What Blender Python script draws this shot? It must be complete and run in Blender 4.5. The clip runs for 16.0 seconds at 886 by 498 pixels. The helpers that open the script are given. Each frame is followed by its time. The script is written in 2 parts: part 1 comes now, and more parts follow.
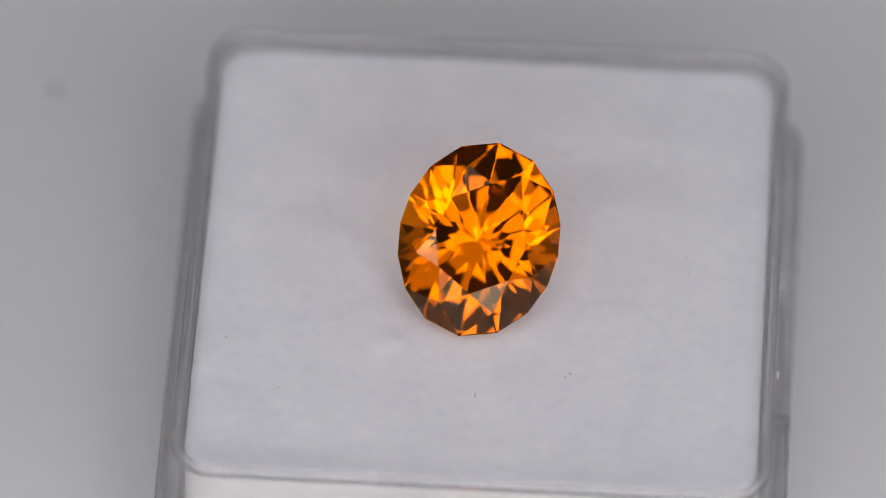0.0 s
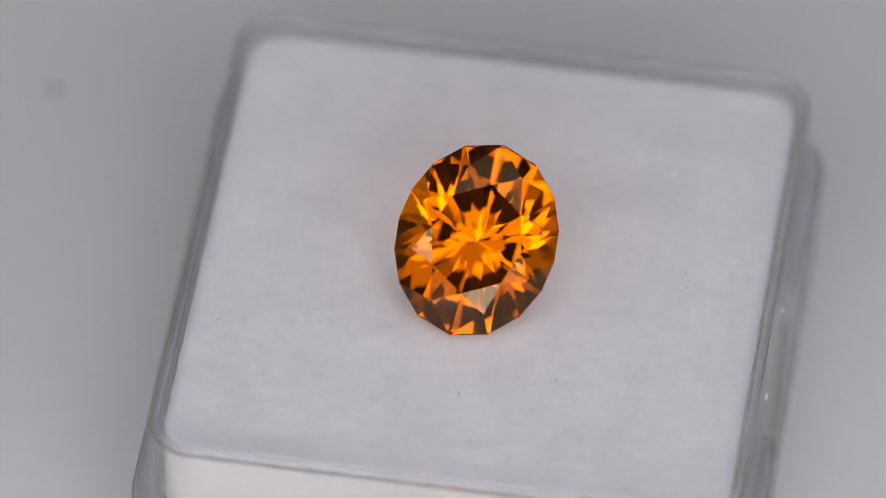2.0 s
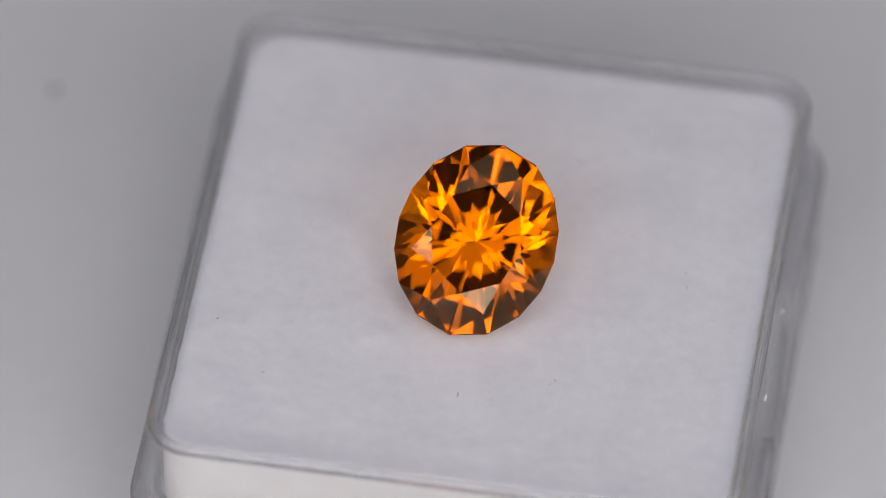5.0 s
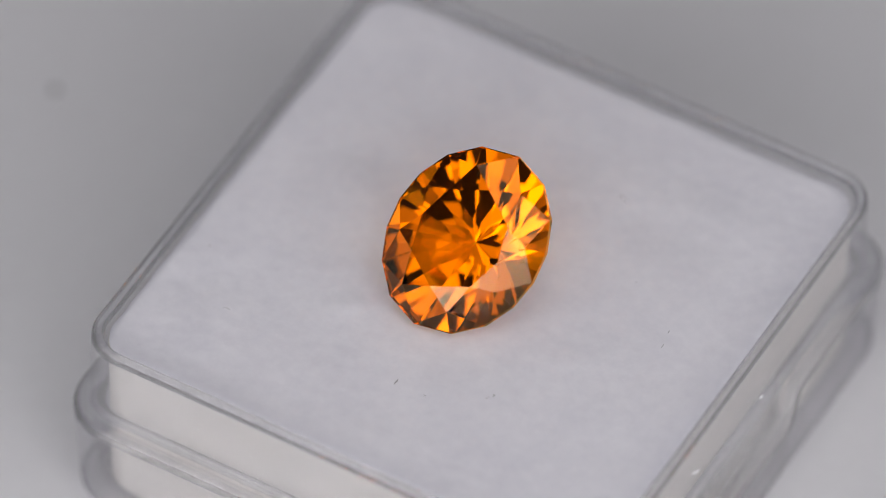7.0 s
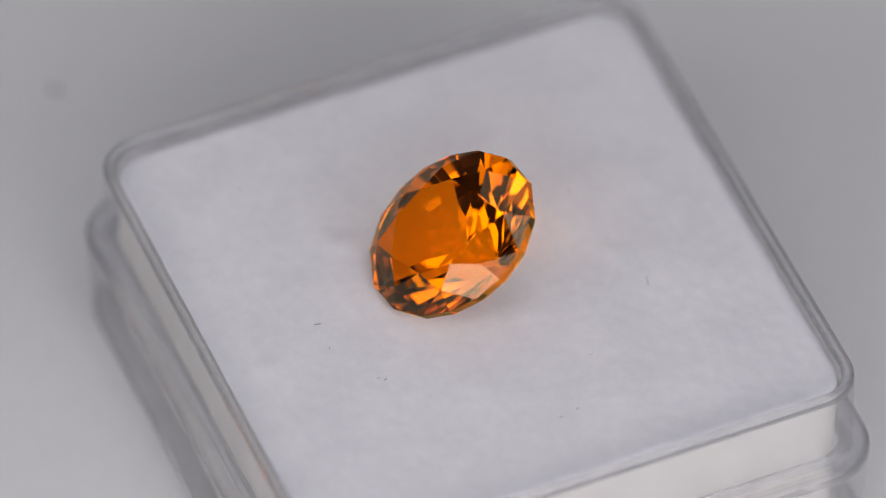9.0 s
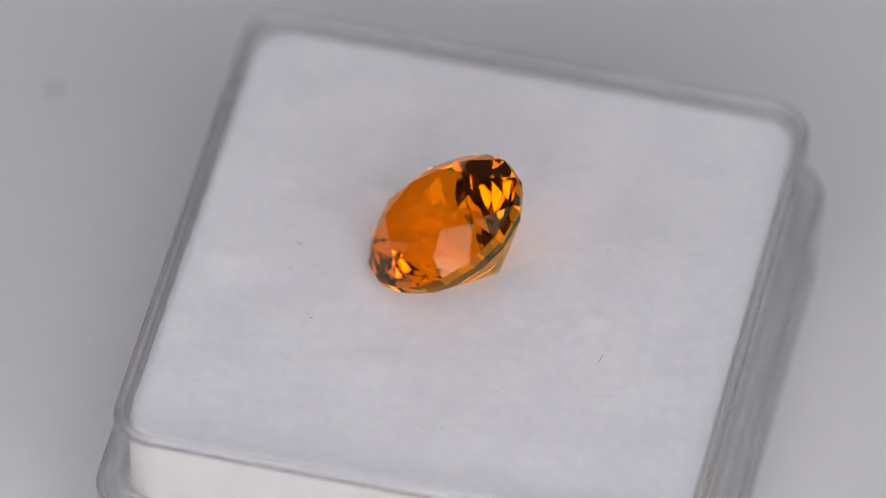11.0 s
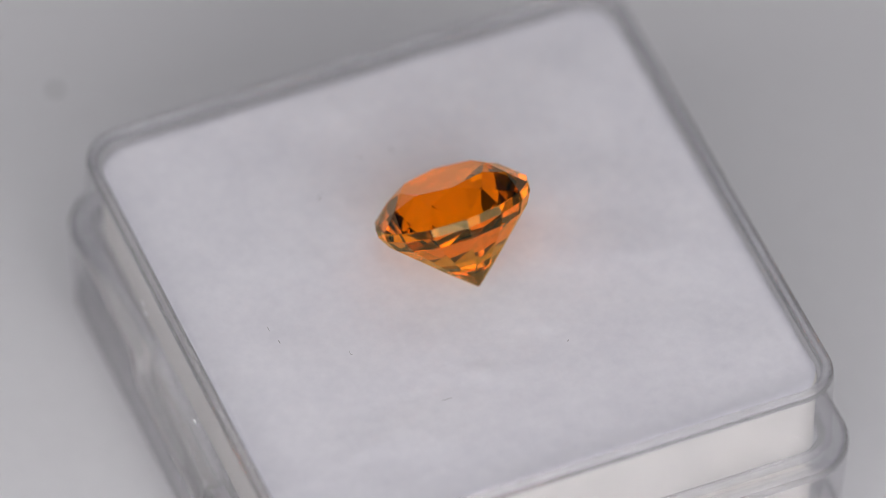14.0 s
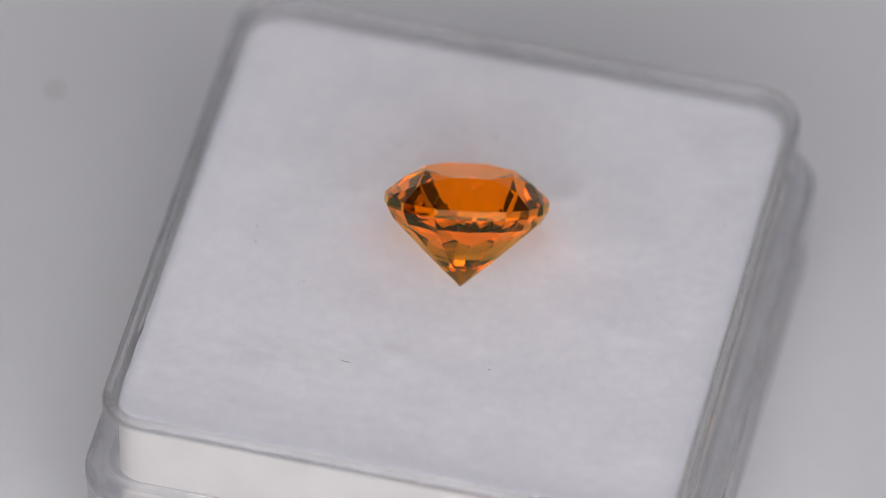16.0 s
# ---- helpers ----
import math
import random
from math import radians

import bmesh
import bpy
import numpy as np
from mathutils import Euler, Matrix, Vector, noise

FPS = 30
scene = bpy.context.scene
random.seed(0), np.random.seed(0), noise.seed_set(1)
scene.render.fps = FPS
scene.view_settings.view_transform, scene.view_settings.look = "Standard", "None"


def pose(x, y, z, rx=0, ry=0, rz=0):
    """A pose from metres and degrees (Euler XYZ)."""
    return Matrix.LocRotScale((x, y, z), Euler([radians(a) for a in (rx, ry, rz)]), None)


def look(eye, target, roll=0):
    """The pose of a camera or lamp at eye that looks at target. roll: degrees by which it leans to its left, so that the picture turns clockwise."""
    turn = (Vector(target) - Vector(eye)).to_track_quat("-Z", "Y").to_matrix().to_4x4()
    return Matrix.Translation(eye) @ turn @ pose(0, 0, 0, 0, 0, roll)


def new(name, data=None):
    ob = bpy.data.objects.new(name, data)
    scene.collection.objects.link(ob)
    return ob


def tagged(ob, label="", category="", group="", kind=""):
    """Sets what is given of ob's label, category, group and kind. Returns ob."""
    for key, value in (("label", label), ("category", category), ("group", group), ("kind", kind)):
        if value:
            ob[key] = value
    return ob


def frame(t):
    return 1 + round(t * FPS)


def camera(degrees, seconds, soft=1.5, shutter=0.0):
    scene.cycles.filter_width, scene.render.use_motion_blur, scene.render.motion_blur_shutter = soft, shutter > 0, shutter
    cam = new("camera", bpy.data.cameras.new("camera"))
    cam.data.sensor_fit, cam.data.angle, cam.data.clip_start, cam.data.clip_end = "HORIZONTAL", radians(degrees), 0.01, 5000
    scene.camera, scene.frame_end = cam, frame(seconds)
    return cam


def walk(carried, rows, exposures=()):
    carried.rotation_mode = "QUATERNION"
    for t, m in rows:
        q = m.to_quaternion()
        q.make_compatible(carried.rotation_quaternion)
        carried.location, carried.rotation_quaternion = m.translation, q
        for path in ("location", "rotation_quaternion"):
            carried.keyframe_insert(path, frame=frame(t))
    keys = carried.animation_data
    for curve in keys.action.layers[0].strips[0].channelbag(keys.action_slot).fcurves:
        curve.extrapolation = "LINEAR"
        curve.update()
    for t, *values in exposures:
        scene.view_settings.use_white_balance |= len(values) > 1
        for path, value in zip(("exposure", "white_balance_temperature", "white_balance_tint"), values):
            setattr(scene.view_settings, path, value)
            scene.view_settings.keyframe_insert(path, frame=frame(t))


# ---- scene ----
# the camera: a long macro lens that stands still
cam = camera(5.77, 16.0, soft=0.7)
MM = 0.001
TOP = 11.0 * MM            # height of the pad and the rim over the table


def camera_pose():
    e, reach, f = radians(48.9), 0.450, 15564.0
    fwd = Vector((0, math.cos(e), -math.sin(e)))
    up = Vector((0, math.sin(e), math.cos(e)))
    r = radians(-0.84)
    right_v = Vector((1, 0, 0)) * math.cos(r) - up * math.sin(r)
    up_v = Vector((1, 0, 0)) * math.sin(r) + up * math.cos(r)
    eye = Vector((0, 0, TOP)) - right_v * (47.65 * reach / f) + up_v * (24.8 * reach / f) - fwd * reach
    return look(eye, eye + fwd, 0.84)


walk(cam, [(0.0, camera_pose()), (16.0, camera_pose())], exposures=[(0.0, -0.16), (8.2, -0.16), (10.3, -0.05), (16.0, -0.05)])
cam.data.dof.use_dof = True
cam.data.dof.focus_distance = 0.4464
cam.data.dof.aperture_fstop = 17.5

# ---- light, nothing of it in view: an added cloth enclosure lit from outside, fill panels round the lens, softboxes above and beside ----
world = bpy.data.worlds.new("world")
scene.world = world
world.use_nodes = True
world.node_tree.nodes["Background"].inputs[0].default_value = (1.0, 0.975, 1.0, 1)
world.node_tree.nodes["Background"].inputs[1].default_value = 0.052


def softbox(name, eye, target, sx, sy, watts, colour):
    data = bpy.data.lights.new(name, "AREA")
    data.shape, data.size, data.size_y = "RECTANGLE", sx, sy
    data.energy, data.color = watts, colour
    ob = new(name, data)
    ob.matrix_world = look(eye, target)
    return ob


# an added square ring of unseen fill panels round the lens, a side panel and a large overhead softbox
E49 = radians(48.9)
AXIS, ACROSS = Vector((0, -math.cos(E49), math.sin(E49))), Vector((0, math.sin(E49), math.cos(E49)))
for name, sx, sy, w, h, watts in (("ring_fill_upper", 0.0, 0.140, 0.38, 0.10, 0.24), ("ring_fill_lower", 0.0, -0.137, 0.38, 0.105, 0.24),
                                  ("ring_fill_right", 0.140, 0.0, 0.10, 0.17, 0.135), ("ring_fill_left", -0.130, 0.0, 0.09, 0.17, 0.055)):
    eye = AXIS * 0.42 + Vector((1, 0, 0)) * sx + ACROSS * sy
    softbox(name, eye, eye - AXIS, w, h, watts, (1.0, 0.97, 0.985))
softbox("softbox_left", (-0.27, -0.17, 0.18), (0, 0, 0), 0.14, 0.14, 0.20, (1.0, 0.97, 0.985))
# two unseen low fills, added to brighten the sheet and box front
softbox("front_fill_low", (-0.065, -0.395, 0.10), (0, 0, 0), 0.27, 0.13, 0.24, (1.0, 0.97, 0.985))
softbox("near_fill_low", (0.0, -0.15, 0.045), (0, 0.0, 0), 0.22, 0.04, 0.09, (1.0, 0.97, 0.985))
softbox("softbox_side", (0.24, -0.24, 0.18), (0, 0, 0), 0.22, 0.20, 0.31, (1.0, 0.97, 0.985))
softbox("softbox_top", (0.05, -0.01, 0.60), (0, 0, 0), 0.60, 0.50, 0.71, (0.98, 0.965, 1.0))


# ---- materials ----
def material(name, colour, rough, **inputs):
    m = bpy.data.materials.new(name)
    m.use_nodes = True
    b = m.node_tree.nodes["Principled BSDF"]
    b.inputs["Base Color"].default_value = (*colour, 1)
    b.inputs["Roughness"].default_value = rough
    for k, v in inputs.items():
        b.inputs[k].default_value = v
    return m


def node(m, kind, **values):
    n = m.node_tree.nodes.new(kind)
    for k, v in values.items():
        n.inputs[k].default_value = v
    return n


def coords(m):
    return node(m, "ShaderNodeTexCoord").outputs["Object"]


def mottle(m, scales, low, high, bump_scale, bump, distance):
    """Two sizes of noise in the colour, fine relief in the normal."""
    link = m.node_tree.links.new
    b = m.node_tree.nodes["Principled BSDF"]
    at = coords(m)
    coarse = node(m, "ShaderNodeTexNoise", Scale=scales[0], Detail=4.0)
    fine = node(m, "ShaderNodeTexNoise", Scale=scales[1], Detail=6.0, Roughness=0.65)
    link(at, coarse.inputs["Vector"]), link(at, fine.inputs["Vector"])
    mix = node(m, "ShaderNodeMath")
    mix.operation = "MULTIPLY_ADD"
    link(fine.outputs["Fac"], mix.inputs[0])
    mix.inputs[1].default_value = 0.5
    half = node(m, "ShaderNodeMath")
    half.operation = "MULTIPLY"
    link(coarse.outputs["Fac"], half.inputs[0])
    half.inputs[1].default_value = 0.5
    link(half.outputs[0], mix.inputs[2])
    ramp = node(m, "ShaderNodeValToRGB")
    ramp.color_ramp.elements[0].position, ramp.color_ramp.elements[1].position = 0.35, 0.65
    ramp.color_ramp.elements[0].color, ramp.color_ramp.elements[1].color = (*low, 1), (*high, 1)
    link(mix.outputs[0], ramp.inputs[0])
    link(ramp.outputs[0], b.inputs["Base Color"])
    relief = node(m, "ShaderNodeTexNoise", Scale=bump_scale, Detail=5.0, Roughness=0.7)
    link(at, relief.inputs["Vector"])
    bn = node(m, "ShaderNodeBump", Strength=bump, Distance=distance)
    link(relief.outputs["Fac"], bn.inputs["Height"])
    link(bn.outputs["Normal"], b.inputs["Normal"])
    return m


def cloth(name):
    """Pale cloth of the added enclosure: half of the light that falls on it passes through, spread out."""
    m = material(name, (0.25, 0.25, 0.26), 0.9)
    tree = m.node_tree
    t = tree.nodes.new("ShaderNodeBsdfTranslucent")
    t.inputs[0].default_value = (0.92, 0.92, 0.93, 1)
    mix = tree.nodes.new("ShaderNodeMixShader")
    mix.inputs[0].default_value = 0.6
    tree.links.new(tree.nodes["Principled BSDF"].outputs[0], mix.inputs[1])
    tree.links.new(t.outputs[0], mix.inputs[2])
    tree.links.new(mix.outputs[0], tree.nodes["Material Output"].inputs["Surface"])
    return m


ENCLOSURE = cloth("enclosure_cloth")
SHEET = mottle(material("white_sheet", (0.62, 0.62, 0.63), 0.7), (14, 900), (0.69, 0.69, 0.71), (0.725, 0.725, 0.745), 3500, 0.15, 0.0001)
FOAM = mottle(material("white_foam", (0.80, 0.80, 0.84), 0.95), (300, 1500), (0.71, 0.708, 0.765), (0.79, 0.786, 0.835), 3000, 0.14, 0.00008)
FOAM_SIDE = mottle(material("foam_cut_side", (0.80, 0.79, 0.76), 0.95), (260, 6200), (0.64, 0.62, 0.57), (0.73, 0.71, 0.66), 4200, 0.5, 0.0001)
LINT = material("dark_lint", (0.24, 0.235, 0.235), 0.8)
LINT_PALE = material("grey_lint", (0.38, 0.375, 0.38), 0.8)
GLINT_WHITE = material("white_glint", (0.85, 0.85, 0.86), 0.8)
ROOM_FLOOR = mottle(material("grey_floor", (0.2, 0.19, 0.18), 0.7), (3, 50), (0.17, 0.165, 0.16), (0.22, 0.21, 0.20), 160, 0.1, 0.001)
WOOD = mottle(material("table_edge", (0.5, 0.5, 0.5), 0.6), (9, 200), (0.45, 0.45, 0.45), (0.52, 0.52, 0.52), 300, 0.1, 0.001)


def clear(name, colour, ior, rough):
    m = bpy.data.materials.new(name)
    m.use_nodes = True
    tree = m.node_tree
    tree.nodes.remove(tree.nodes["Principled BSDF"])
    g = tree.nodes.new("ShaderNodeBsdfGlass")
    g.inputs["Color"].default_value = (*colour, 1)
    g.inputs["IOR"].default_value = ior
    g.inputs["Roughness"].default_value = rough
    tree.links.new(g.outputs[0], tree.nodes["Material Output"].inputs["Surface"])
    return m


def hazed(name, share, milky):
    """Thin moulded plastic: part of the light passes straight, the rest bends as in clear plastic."""
    m = clear(name, (0.985, 0.985, 0.99), 1.49, 0.04)
    tree = m.node_tree
    g = [n for n in tree.nodes if n.type == "BSDF_GLASS"][0]
    t = tree.nodes.new("ShaderNodeBsdfTransparent")
    t.inputs[0].default_value = (0.975, 0.975, 0.985, 1)
    mix = tree.nodes.new("ShaderNodeMixShader")
    mix.inputs[0].default_value = share
    tree.links.new(g.outputs[0], mix.inputs[1])
    tree.links.new(t.outputs[0], mix.inputs[2])
    # some milky white, uneven by noise, is mixed in to lighten plastic that renders dark
    white = tree.nodes.new("ShaderNodeBsdfDiffuse")
    white.inputs[0].default_value = (0.80, 0.80, 0.82, 1)
    lightened = tree.nodes.new("ShaderNodeMixShader")
    uneven = tree.nodes.new("ShaderNodeTexNoise")
    uneven.inputs["Scale"].default_value, uneven.inputs["Detail"].default_value = 420.0, 5.0
    place = tree.nodes.new("ShaderNodeTexCoord")
    amount = tree.nodes.new("ShaderNodeMath")
    amount.operation = "MULTIPLY"
    amount.inputs[1].default_value = 2 * milky
    tree.links.new(place.outputs["Object"], uneven.inputs["Vector"])
    tree.links.new(uneven.outputs["Fac"], amount.inputs[0])
    tree.links.new(amount.outputs[0], lightened.inputs[0])
    tree.links.new(mix.outputs[0], lightened.inputs[1])
    tree.links.new(white.outputs[0], lightened.inputs[2])
    tree.links.new(lightened.outputs[0], tree.nodes["Material Output"].inputs["Surface"])
    return m


def gem_material(name, body, gloss, ior):
    """Coloured where light enters and leaves, nearly neutral where it is thrown back inside."""
    m = bpy.data.materials.new(name)
    m.use_nodes = True
    tree = m.node_tree
    tree.nodes.remove(tree.nodes["Principled BSDF"])
    r = tree.nodes.new("ShaderNodeBsdfRefraction")
    g = tree.nodes.new("ShaderNodeBsdfGlossy")
    f = tree.nodes.new("ShaderNodeFresnel")
    mix = tree.nodes.new("ShaderNodeMixShader")
    r.inputs["Color"].default_value, r.inputs["Roughness"].default_value, r.inputs["IOR"].default_value = (*body, 1), 0.0, ior
    g.inputs["Color"].default_value, g.inputs["Roughness"].default_value = (*gloss, 1), 0.0
    f.inputs["IOR"].default_value = ior
    tree.links.new(f.outputs[0], mix.inputs[0])
    tree.links.new(r.outputs[0], mix.inputs[1])
    tree.links.new(g.outputs[0], mix.inputs[2])
    tree.links.new(mix.outputs[0], tree.nodes["Material Output"].inputs["Surface"])
    return m


PLASTIC = hazed("clear_plastic", 0.67, 0.07)
PLASTIC_RIM = hazed("clear_plastic_rim", 0.45, 0.06)
PLASTIC_WALL = hazed("clear_plastic_wall", 0.89, 0.09)
GEM_TOP = gem_material("orange_gem_top", (1.0, 0.55, 0.006), (1.0, 0.80, 0.52), 1.70)
GEM = gem_material("orange_gem", (1.0, 0.56, 0.004), (0.93, 0.74, 0.33), 1.70)


# ---- building helpers ----
def part(name, bm, mat, parent=None, label="", smooth=False, orient=True):
    me = bpy.data.meshes.new(name)
    if orient:
        bmesh.ops.recalc_face_normals(bm, faces=bm.faces[:])
    bm.to_mesh(me)
    bm.free()
    for p in me.polygons:
        p.use_smooth = smooth
    me.materials.append(mat)
    ob = new(name, me)
    if parent is not None:
        ob.parent = parent
    if label:
        ob["label"] = label
    return ob


def slab(x0, x1, y0, y1, z0, z1, bevel=0.0):
    bm = bmesh.new()
    bmesh.ops.create_cube(bm, size=1.0)
    for v in bm.verts:
        v.co = Vector(((x0 + x1) / 2 + v.co.x * (x1 - x0), (y0 + y1) / 2 + v.co.y * (y1 - y0), (z0 + z1) / 2 + v.co.z * (z1 - z0)))
    if bevel:
        bmesh.ops.bevel(bm, geom=bm.edges[:], offset=bevel, segments=3, affect="EDGES", profile=0.5)
    return bm


def rounded(hx, hy, r, z, n=7):
    """A rounded rectangle as a ring of points, in millimetres."""
    pts = []
    for q, (sx, sy) in enumerate(((1, 1), (-1, 1), (-1, -1), (1, -1))):
        for i in range(n + 1):
            a = math.pi / 2 * (q + i / n)
            pts.append(Vector((sx * (hx - r) + r * math.cos(a), sy * (hy - r) + r * math.sin(a), z)) * MM)
    return pts


def tube(rings, closed=True):
    """Skin between rings of equal count; closed joins the last to the first."""
    bm = bmesh.new()
    vs = [[bm.verts.new(p) for p in ring] for ring in rings]
    n = len(vs[0])
    for k in range(len(vs) if closed else len(vs) - 1):
        a, b = vs[k], vs[(k + 1) % len(vs)]
        for i in range(n):
            bm.faces.new((a[i], a[(i + 1) % n], b[(i + 1) % n], b[i]))
    return bm, vs


# ---- setting: table, sheet, room ----
table = new("table")
tagged(table, "white laminate table top carrying the white sheet", "table")
part("tabletop", slab(-0.7, 0.7, -0.55, 0.75, -0.032, -0.002, 0.002), WOOD, table)
for lx in (-0.62, 0.62):
    for ly in (-0.48, 0.68):
        part("leg", slab(lx - 0.025, lx + 0.025, ly - 0.025, ly + 0.025, -0.74, -0.0319, 0.003), WOOD, table)
bm = bmesh.new()
bmesh.ops.create_grid(bm, x_segments=60, y_segments=60, size=0.5)
for v in bm.verts:
    v.co.z = 0.0
sheet = part("ground", bm, SHEET, smooth=True)
tagged(sheet, "plain white matte backdrop sheet lying on the table", "backdrop", kind="structure")
sheet.location = (0, 0.1, 0)
tagged(part("floor", slab(-1.5, 1.5, -1.5, 1.5, -0.80, -0.74), ROOM_FLOOR), "plain grey room floor", "floor", kind="structure")
# unseen cloth roof and sides, added to close the place for reflections
tagged(part("ceiling", slab(-0.6, 0.6, -0.5, 0.7, 0.952, 0.954), ENCLOSURE), "thin pale grey cloth roof of an added, unseen enclosure", "ceiling", kind="structure")
for nm, q in (("wall_north", (-0.6, 0.6, 0.698, 0.70)), ("wall_south", (-0.6, 0.6, -0.50, -0.498)), ("wall_east", (0.603, 0.605, -0.5, 0.7)), ("wall_west", (-0.605, -0.603, -0.5, 0.7))):
    tagged(part(nm, slab(q[0], q[1], q[2], q[3], 0.001, 0.95), ENCLOSURE), "thin pale grey cloth side of an added, unseen enclosure", "wall", kind="structure")

# ---- the clear box and its foam pad, built round the turning axis ----
CX, CY = 0.75, -0.03
LIP, BASE, STEP = 15.15, 16.05, -4.6
PAD = 14.42
RIM = 0.55


def at_box(points):
    return [p + Vector((CX, CY, 0)) * MM + Vector((0, 0, TOP)) for p in points]


gem_box = new("gem_box")
tagged(gem_box, "clear plastic gem display box, lid off, filled with white foam", "display box")


NOTCH = ((0.302, 0.0), (0.305, 0.03), (0.337, 0.97), (0.340, 1.0), (0.660, 1.0), (0.663, 0.97), (0.695, 0.03), (0.698, 0.0))


def shell(profile, drops=None):
    """A closed band of given half width, corner radius and height; drops: how far each ring sinks (mm) in the thumb notch of one side."""
    rings = []
    for k, (h, r, z) in enumerate(profile):
        base, ring = rounded(h, h, r, z), []
        for i, p in enumerate(base):
            ring.append(p)
            q = base[(i + 1) % len(base)]
            if drops and (q - p).length > 10 * MM:
                for c, d in NOTCH:
                    v = p.lerp(q, c)
                    if p.x > 5 * MM and q.x > 5 * MM:
                        v.z -= drops[k] * d * MM
                    ring.append(v)
        rings.append(at_box(ring))
    return tube(rings)[0]


# the rim stands a little over the foam
part("rim", shell(((LIP, 2.2, RIM - 0.44), (LIP - 0.04, 2.15, RIM - 0.22), (LIP - 0.13, 2.05, RIM - 0.05), (LIP - 0.31, 1.95, RIM),
                   (LIP - 0.49, 1.85, RIM - 0.05), (LIP - 0.60, 1.75, RIM - 0.22), (LIP - 0.64, 1.7, RIM - 0.44))), PLASTIC_RIM, gem_box, "rounded clear top rim", smooth=True)
part("collar", shell(((LIP, 2.2, RIM - 0.46), (LIP + 0.10, 2.3, STEP + 0.02), (LIP - 0.64, 1.7, STEP + 0.02), (LIP - 0.64, 1.7, RIM - 0.46))), PLASTIC_WALL, gem_box, "upright clear collar round the foam")
part("ledge", shell(((LIP - 0.60, 1.7, STEP), (LIP + 0.2, 2.4, STEP), (BASE - 0.25, 2.6, STEP), (BASE - 0.08, 2.75, STEP - 0.08), (BASE, 2.8, STEP - 0.28), (BASE, 2.8, STEP - 0.62),
                     (BASE - 0.4, 2.6, STEP - 0.72), (LIP + 0.1, 2.0, STEP - 0.72), (LIP - 0.60, 1.7, STEP - 0.5)), (0, 0, 2.0, 2.0, 2.0, 2.0, 2.0, 1.6, 0)), PLASTIC_RIM, gem_box, "clear ledge dipping at a thumb notch", smooth=True)
part("wall", shell(((BASE - 0.01, 2.8, STEP - 0.66), (BASE - 0.22, 2.7, -10.45), (BASE - 1.15, 2.0, -10.45), (BASE - 0.95, 2.0, STEP - 0.76)), (2.0, 0, 0, 2.0)), PLASTIC_WALL, gem_box, "straight clear lower wall")
part("foot", shell(((BASE - 0.22, 2.7, -10.47), (BASE - 0.24, 2.7, -10.72), (BASE - 0.34, 2.6, -10.93), (BASE - 0.58, 2.5, -11.0), (BASE - 1.6, 1.7, -11.0), (BASE - 1.6, 1.7, -10.88), (BASE - 1.15, 2.0, -10.47))), PLASTIC, gem_box, "rounded clear foot edge", smooth=True)
bm = bmesh.new()
low_ring, high_ring = [[bm.verts.new(p) for p in at_box(rounded(BASE - 1.62, BASE - 1.62, 1.7, z))] for z in (-11.0, -10.89)]
bm.faces.new(low_ring), bm.faces.new(high_ring)
for i in range(len(low_ring)):
    bm.faces.new((low_ring[i - 1], low_ring[i], high_ring[i], high_ring[i - 1]))
part("floor_plate", bm, PLASTIC_WALL, gem_box)


def pad_side():
    h = PAD
    rings = [at_box(rounded(h - 0.9, h - 0.9, 1.3, -0.75)), at_box(rounded(h - 0.16, h - 0.16, 1.75, -0.32)), at_box(rounded(h, h, 1.85, -0.50)), at_box(rounded(h, h, 1.85, -10.6)), at_box(rounded(h - 0.3, h - 0.3, 1.7, -10.85))]
    bm, vs = tube(rings, closed=False)
    bm.faces.new(vs[-1])
    bm.faces.new(list(reversed(vs[0])))
    return bm


part("foam_block", pad_side(), FOAM_SIDE, gem_box, "cream white cut side of the foam", smooth=False)


# ---- the gemstone: an oval brilliant lying on its pavilion ----
RX, RY, TURN = 4.10, 5.02, -1.0       # half widths of the oval, and where the first index sits
GIRDLE, CROWN, PAVILION = 0.46, 1.34, 4.20
TABLE, STAR = 0.57, 0.785
TIER_IN, TIER_DOWN = 0.905, 0.68      # the steep first tier under the girdle
TIP_OUT, TIP_DOWN = 0.42, 2.62        # where the flatter facets of the point begin


def indexed(deg):
    """The cutter's index angle on the oval, as an angle on its unit circle."""
    a = radians(deg + TURN)
    return math.atan2(math.sin(a) * RY / RX, math.cos(a))


def on_oval(r, a, z):
    return Vector((r * math.sin(a) * RX, r * math.cos(a) * RY, z))


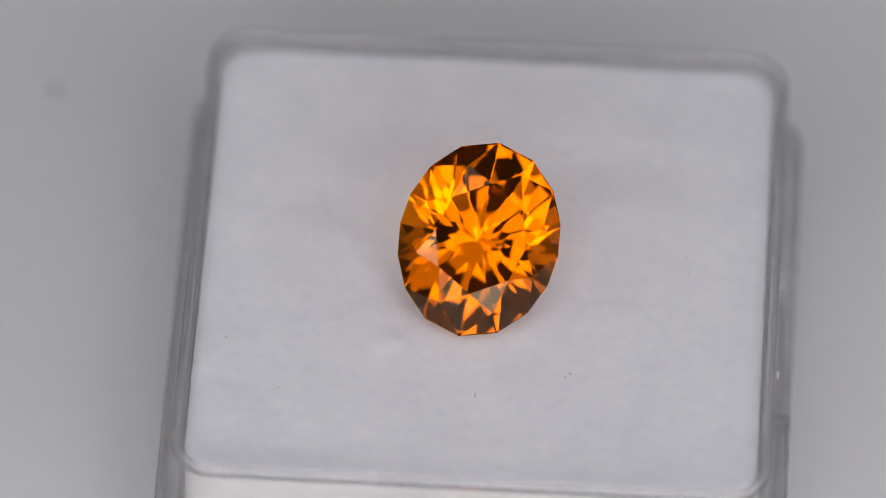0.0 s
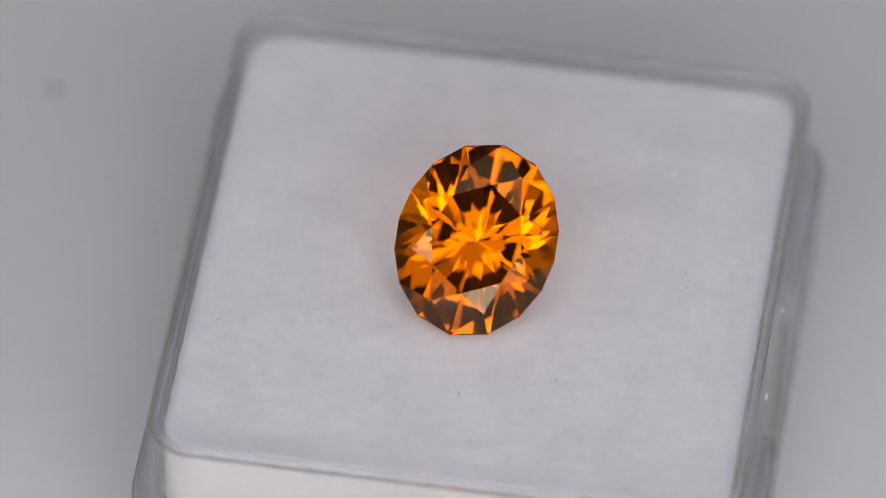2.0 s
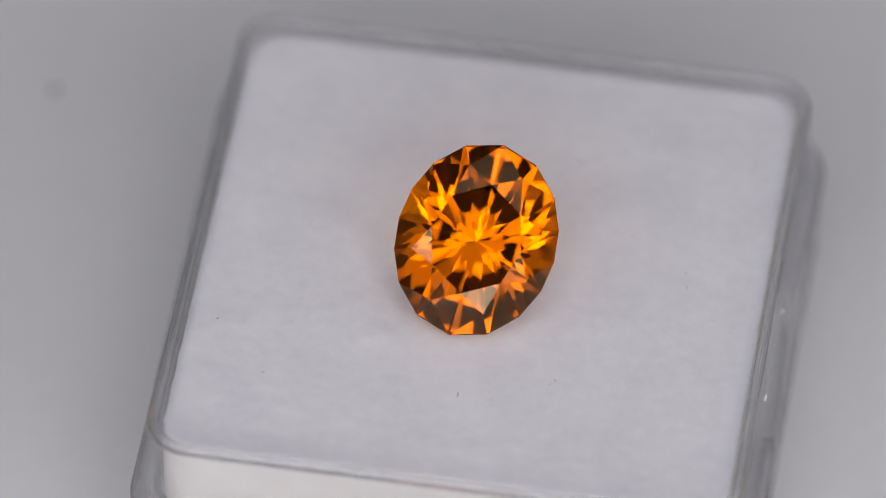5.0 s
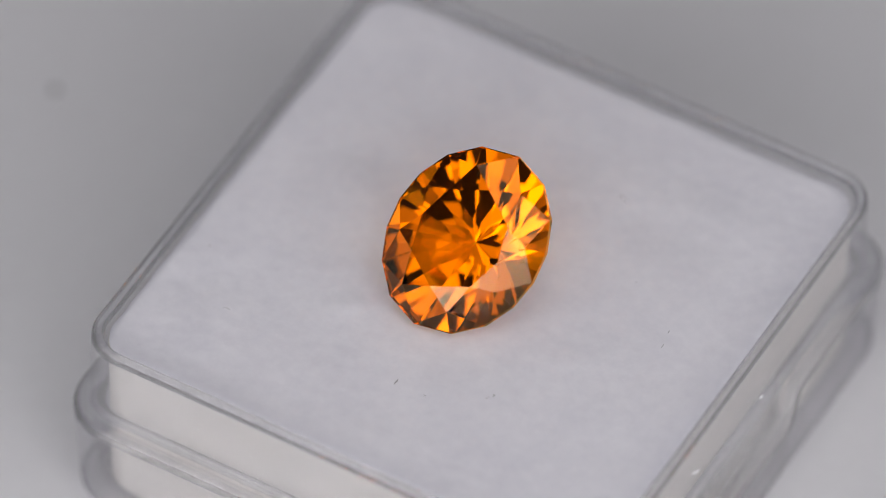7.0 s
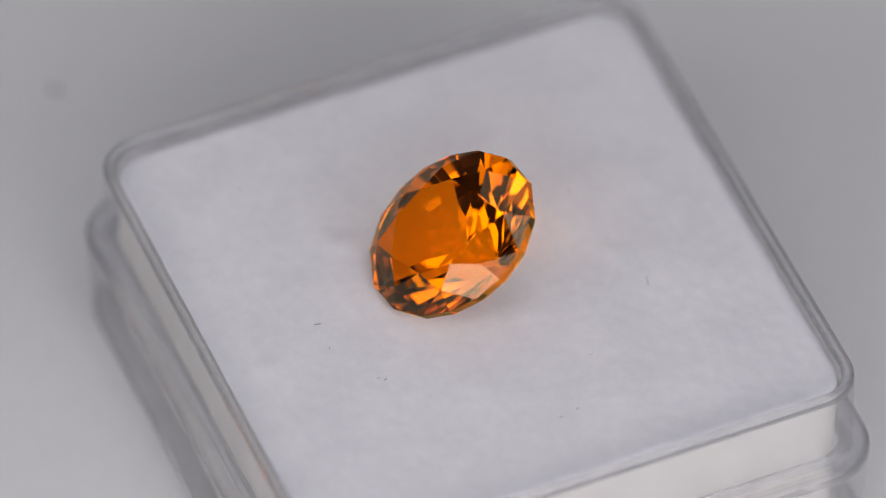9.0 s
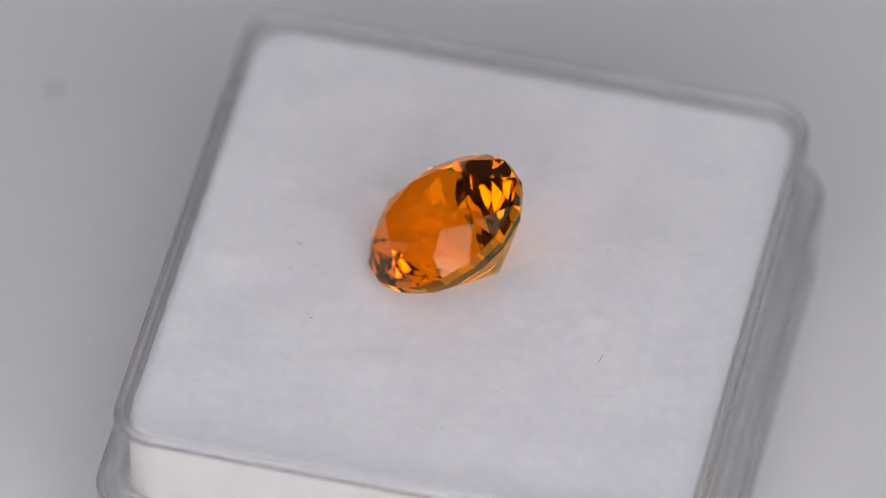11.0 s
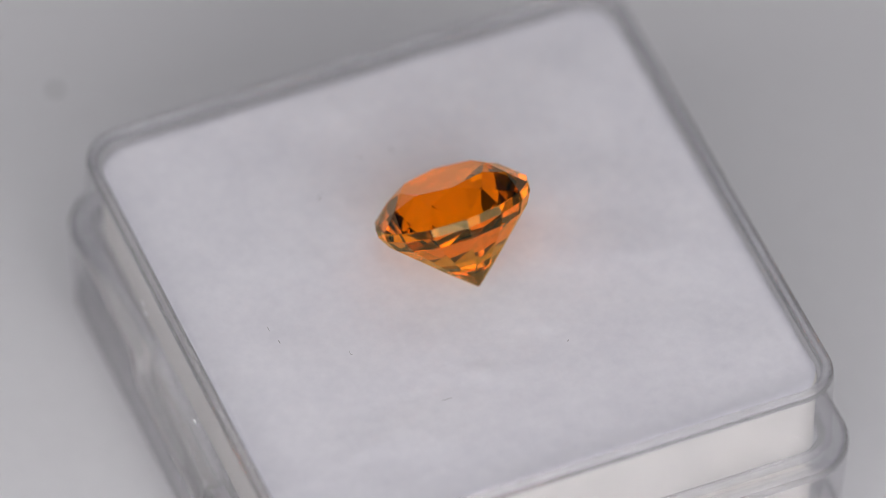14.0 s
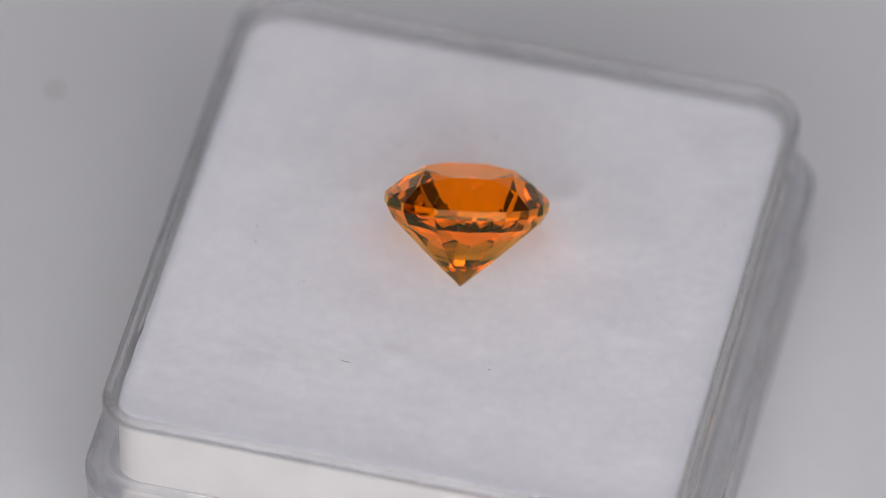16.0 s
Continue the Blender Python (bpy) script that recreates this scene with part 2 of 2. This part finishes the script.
def facet_planes():
    """All cuts of the stone, each as three points on its plane."""
    g = GIRDLE / 2
    a = [indexed(22.5 * k) for k in range(16)]

    def star_apex(k):
        turn = (a[(2 * k + 2) % 16] - a[2 * k]) % math.tau / 2
        return on_oval(STAR, a[2 * k] + turn, g + CROWN * (1 - STAR * math.cos(turn)) / (1 - TABLE) - 0.004)

    cuts = [(on_oval(0, 0, g + CROWN), on_oval(1, 0, g + CROWN), on_oval(1, 1.5, g + CROWN))]
    for k in range(16):
        p, q = a[k], a[(k + 1) % 16]
        edge = on_oval(1, p, g), on_oval(1, q, g)
        apex = star_apex(k // 2)
        cuts.append((*edge, on_oval(1, p, -g)))
        cuts.append((*edge, apex))
        cuts.append((on_oval(1, p, -g), on_oval(1, q, -g), (on_oval(TIER_IN, p, -g - TIER_DOWN) + on_oval(TIER_IN, q, -g - TIER_DOWN)) / 2))
    culet = on_oval(0, 0, -g - PAVILION)
    for k in range(8):
        m = a[2 * k]
        corner = on_oval(TABLE, m, g + CROWN)
        side = Vector((math.cos(m) * RX, -math.sin(m) * RY, 0))
        cuts.append((corner, on_oval(1, m, g), corner + side))
        cuts.append((corner, on_oval(TABLE, a[(2 * k + 2) % 16], g + CROWN), star_apex(k)))
    for k in range(16):
        # one long main under each side of the girdle, and a flatter facet of the point under each corner
        turn = (a[(k + 1) % 16] - a[k]) % math.tau / 2
        b, c = a[k] + turn, a[k]
        ring = on_oval(TIER_IN * math.cos(turn), b, -g - TIER_DOWN)
        cuts.append((on_oval(TIP_OUT * math.cos(turn), b, -g - TIP_DOWN), ring, ring + Vector((math.cos(b) * RX, -math.sin(b) * RY, 0))))
        tip = on_oval(TIP_OUT, c, -g - TIP_DOWN)
        cuts.append((culet, tip, tip + Vector((math.cos(c) * RX, -math.sin(c) * RY, 0))))
    return cuts


def brilliant():
    """Cut from a block, plane by plane, as a stone is."""
    bm = bmesh.new()
    bmesh.ops.create_cube(bm, size=14.0)
    for p, q, r in facet_planes():
        n = (q - p).cross(r - p).normalized()
        if n.dot(p) < 0:
            n = -n
        cut = bmesh.ops.bisect_plane(bm, geom=bm.verts[:] + bm.edges[:] + bm.faces[:], dist=1e-6, plane_co=p, plane_no=n, clear_outer=True)
        rim = [e for e in cut["geom_cut"] if isinstance(e, bmesh.types.BMEdge)]
        if len(rim) > 2:
            bmesh.ops.edgeloop_fill(bm, edges=[e for e in rim if e.is_boundary])
    bmesh.ops.dissolve_degenerate(bm, dist=1e-4, edges=bm.edges[:])
    bmesh.ops.recalc_face_normals(bm, faces=bm.faces[:])
    bmesh.ops.translate(bm, verts=bm.verts[:], vec=Vector((0, 0, PAVILION + GIRDLE / 2)))
    bm.transform(Matrix.Scale(MM, 4))
    return bm


stone = new("gemstone")
tagged(stone, "faceted oval orange gemstone lying tilted on the white foam", "gemstone")
LIE = Matrix.Translation((0.13 * MM, 1.56 * MM, TOP - 0.13 * MM)) @ pose(0, 0, 0, 38.6, 9.86, -4.7)


def zone(f):
    """Which ring of facets a face belongs to, by where it reaches."""
    if abs(f.normal.z) > 0.999:
        return "table"
    if f.normal.z < -0.1:
        reach = max(v.co.z for v in f.verts) / MM
        return "tier" if reach > PAVILION - 0.03 else "main" if reach > PAVILION - TIP_DOWN + 0.6 else "tip"
    if f.normal.z < 0.1:
        return "girdle"
    low, high = min(v.co.z for v in f.verts) / MM, max(v.co.z for v in f.verts) / MM
    at_table, at_girdle = high > PAVILION + GIRDLE + CROWN - 0.03, low < PAVILION + GIRDLE + 0.03
    return "kite" if at_table and at_girdle else "star" if at_table else "upper"


RINGS = {"table": ("table_facet", "flat polished top facet"), "star": ("star_facet", ""), "kite": ("kite_facet", ""), "upper": ("upper_girdle_facet", ""),
         "girdle": ("girdle_facet", ""), "tier": ("lower_girdle_facet", ""), "main": ("pavilion_facet", "long facet of the underside"), "tip": ("culet_facet", "short facet at the point")}


def cut_stone():
    """Every facet a piece of its own; they meet edge to edge and face outwards."""
    whole = brilliant()
    for f in whole.faces:
        ring = zone(f)
        bm = bmesh.new()
        bm.faces.new([bm.verts.new(LIE @ v.co) for v in f.verts])
        ob = part(RINGS[ring][0], bm, GEM_TOP if ring in ("table", "star", "kite", "upper") else GEM, stone, RINGS[ring][1], orient=False)
        ob.visible_shadow = ring in ("upper", "girdle", "kite")  # clear stone: light passes on to the foam beneath
    whole.free()


cut_stone()


# ---- the foam's top, pressed in where the stone lies ----
TUFTS = ((2.2, 7.0, 0.35, 0.10), (-3.8, -5.5, 0.5, 0.10), (2.6, -12.1, 0.5, 0.07), (-1.8, 5.2, 0.35, 0.05), (7.5, -3.0, 0.5, 0.05), (-8.0, 2.5, 0.6, 0.05), (9.0, 9.5, 0.5, 0.05))


bm = brilliant()
bm.transform(LIE)
bm.normal_update()
UNDER = [(f.normal.copy(), f.calc_center_median()) for f in bm.faces if f.normal.z < -0.05]
bm.free()


def under_stone(x, y):
    """Height (mm, from the pad's level) of the stone's underside over a place."""
    return (max(c.z - (n.x * (x - c.x) + n.y * (y - c.y)) / n.z for n, c in UNDER) - TOP) / MM


def pad():
    """Foam block: flat soft top with a fine uneven surface, rounded and slightly frayed edge."""
    n = 110
    hx, hy = PAD, PAD
    bm = bmesh.new()
    grid = []
    for j in range(n + 1):
        row = []
        for i in range(n + 1):
            u, v = 2 * i / n - 1, 2 * j / n - 1
            u, v = math.copysign(1 - (1 - abs(u)) ** 1.25, u), math.copysign(1 - (1 - abs(v)) ** 1.25, v)
            x, y = u * hx, v * hy
            over = Vector((max(0, abs(x) - (hx - 1.9)), max(0, abs(y) - (hy - 1.9))))
            if over.length > 1.9:
                over2 = over.normalized() * 1.9
                x = math.copysign(hx - 1.9 + over2.x, x)
                y = math.copysign(hy - 1.9 + over2.y, y)
            edge = min(hx - abs(x), hy - abs(y))
            if over.x > 0 and over.y > 0:
                edge = max(0.0, 1.9 - over.length)
            tuft = sum(a * math.exp(-((x + CX - tx) ** 2 + (y + CY - ty) ** 2) / (2 * w * w)) for tx, ty, w, a in TUFTS)
            z = -0.10 + tuft + 0.05 * noise.noise(Vector((x * 0.35, y * 0.35, 1))) + 0.025 * noise.noise(Vector((x * 1.6, y * 1.6, 7)))
            z -= 0.16 * max(0.0, 1 - edge / 0.5) ** 2
            z = min(z, under_stone((x + CX) * MM, (y + CY) * MM) - 0.05)
            if edge < 0.05:
                k = 1 - 0.004 * (0.5 + noise.noise(Vector((x * 0.9, y * 0.9, 3))))
                x, y = x * k, y * k
            row.append(bm.verts.new(at_box([Vector((x, y, z)) * MM])[0]))
        grid.append(row)
    for j in range(n):
        for i in range(n):
            bm.faces.new((grid[j][i], grid[j][i + 1], grid[j + 1][i + 1], grid[j + 1][i]))
    return bm


part("foam_top", pad(), FOAM, gem_box, "soft white foam surface with fine lint", smooth=True)


# ---- lint on the foam, small marks on the box side, the sensor's dust mark ----
def fibre(points, r, mat, label):
    bm = bmesh.new()
    rings = []
    for i, p in enumerate(points):
        a = points[max(i - 1, 0)]
        b = points[min(i + 1, len(points) - 1)]
        d = (b - a).normalized()
        s = d.cross(Vector((0, 0, 1))).normalized()
        u = s.cross(d)
        taper = 0.5 if i in (0, len(points) - 1) else 1.0
        rings.append([bm.verts.new(p + (s * math.cos(q) + u * math.sin(q)) * r * taper) for q in (0, 1.257, 2.513, 3.77, 5.027)])
    for a, b in zip(rings, rings[1:]):
        for i in range(5):
            bm.faces.new((a[i], a[(i + 1) % 5], b[(i + 1) % 5], b[i]))
    bm.faces.new(rings[0]), bm.faces.new(rings[-1])
    return tagged(part("lint_fibre", bm, mat, smooth=True), label, "lint", group="lint on the foam")


def curl(x, y, length, deg, bend, seed, r=0.018, mat=None, label="tiny dark lint fibre lying on the white foam"):
    rnd = random.Random(seed)
    pts, a, p = [], radians(deg), Vector((x, y, 0))
    for i in range(7):
        pts.append(Vector((p.x, p.y, -0.07 + 0.03 * math.sin(i))) * MM + Vector((0, 0, TOP)))
        a += radians(bend) + rnd.uniform(-0.25, 0.25)
        p += Vector((math.cos(a), math.sin(a), 0)) * length / 6
    return fibre(pts, 0.72 * r * MM, mat or LINT, label)


lint = [curl(0.72, -8.95, 0.40, 70, 6, 1, 0.03), curl(2.55, -8.85, 0.22, 120, 10, 2), curl(5.2, -7.4, 0.30, 30, 18, 3, 0.02, LINT_PALE),
        curl(4.25, 7.95, 0.60, 4, 4, 4, 0.02), curl(-2.68, 6.62, 0.14, 20, 0, 5, 0.03), curl(11.0, 1.1, 0.20, 60, 8, 6, 0.03),
        curl(11.2, 0.05, 0.30, 95, 5, 7), curl(-9.35, -9.0, 0.40, 60, -12, 8, 0.018, LINT_PALE), curl(-12.15, -5.8, 0.16, 40, 5, 9, 0.035),
        curl(7.9, 3.1, 0.35, 30, 20, 10, 0.014, LINT_PALE), curl(5.45, -7.1, 0.25, 0, 30, 11, 0.035, LINT_PALE)]
wall_fibre = fibre([Vector((-6.9 + 0.28 * i, CY + LIP + 0.10, -2.25 + 0.22 * math.sin(i * 1.7))) * MM + Vector((0, 0, TOP)) for i in range(7)], 0.020 * MM, LINT_PALE, "curled grey lint fibre clinging to the clear box side")
# the collar's mould line, built as a thin grey strand
lint.append(fibre([Vector((-8.0 + 2.1 * i, CY - LIP - 0.11, -0.47 - 0.025 * i)) * MM + Vector((0, 0, TOP)) for i in range(7)], 0.010 * MM, LINT_PALE, "long hair-thin grey mould line along the clear box side"))
# glints on the box side, made as small white flecks
for y, z, w in ((-5.1, -1.7, 0.10), (-4.7, -2.0, 0.13), (2.1, -3.1, 0.10)):
    x = CX + LIP + 0.10
    lint.append(fibre([Vector((x, y + w * (i - 1.5), z + 0.03 * (-1) ** i)) * MM + Vector((0, 0, TOP)) for i in range(4)], 0.05 * MM, GLINT_WHITE, "white fleck standing in for a glint on the clear box side"))
# dust mark of the camera sensor, added as a chip on the sheet
sensor_mark = part("sensor_mark", slab(-0.24 * MM, 0.24 * MM, -0.24 * MM, 0.24 * MM, 0.0, 0.15 * MM, 0.07 * MM), LINT)
sensor_mark.location = (-0.02235, 0.0214, 0)
tagged(sensor_mark, "small grey chip on the sheet standing in for dust on the camera sensor", "dust")

# ---- what turns ----
TURNS = [(0.0, 2.7), (0.1, 1.4), (0.2, 1.3), (0.3, 2.9), (0.4, 4.7), (0.5, 6.4), (0.6, 8.4), (0.7, 9.9),
         (0.8, 12.0), (0.9, 14.0), (1.0, 13.6), (1.1, 11.6), (1.2, 9.4), (1.3, 7.6), (1.4, 6.2), (1.5, 4.6),
         (1.6, 2.9), (1.7, 2.7), (1.8, 4.7), (1.9, 6.2), (2.0, 8.1), (2.1, 10.0), (2.2, 11.7), (2.3, 13.7),
         (2.4, 15.5), (2.5, 17.6), (2.6, 18.0), (2.7, 16.4), (2.8, 14.1), (2.9, 12.4), (3.0, 10.7), (3.1, 8.9),
         (3.2, 7.0), (3.3, 5.4), (3.4, 3.5), (3.5, 2.0), (3.6, 2.2), (3.7, 3.7), (3.8, 5.6), (3.9, 7.3),
         (4.0, 9.4), (4.1, 10.9), (4.2, 13.1), (4.35, 15.4), (4.47, 16.9), (4.6, 15.6), (5.0, 8.4), (5.35, 2.1),
         (5.45, 1.2), (5.55, 2.1), (5.9, 9.0), (6.3, 16.7), (6.5, 20.4), (7.0, 29.5), (7.5, 38.6), (8.0, 47.7),
         (8.2, 51.3), (9.2, 69.9), (10.3, 90.2), (11, 102.8), (12, 120.9), (13, 138.6), (14, 156.8), (15, 175.0),
         (16, 193.2)]


def motions():
    rows = [(t, pose(0, 0, 0, 0, 0, -a)) for t, a in TURNS]
    for thing in (gem_box, stone, wall_fibre, *lint):
        walk(thing, rows)


motions()
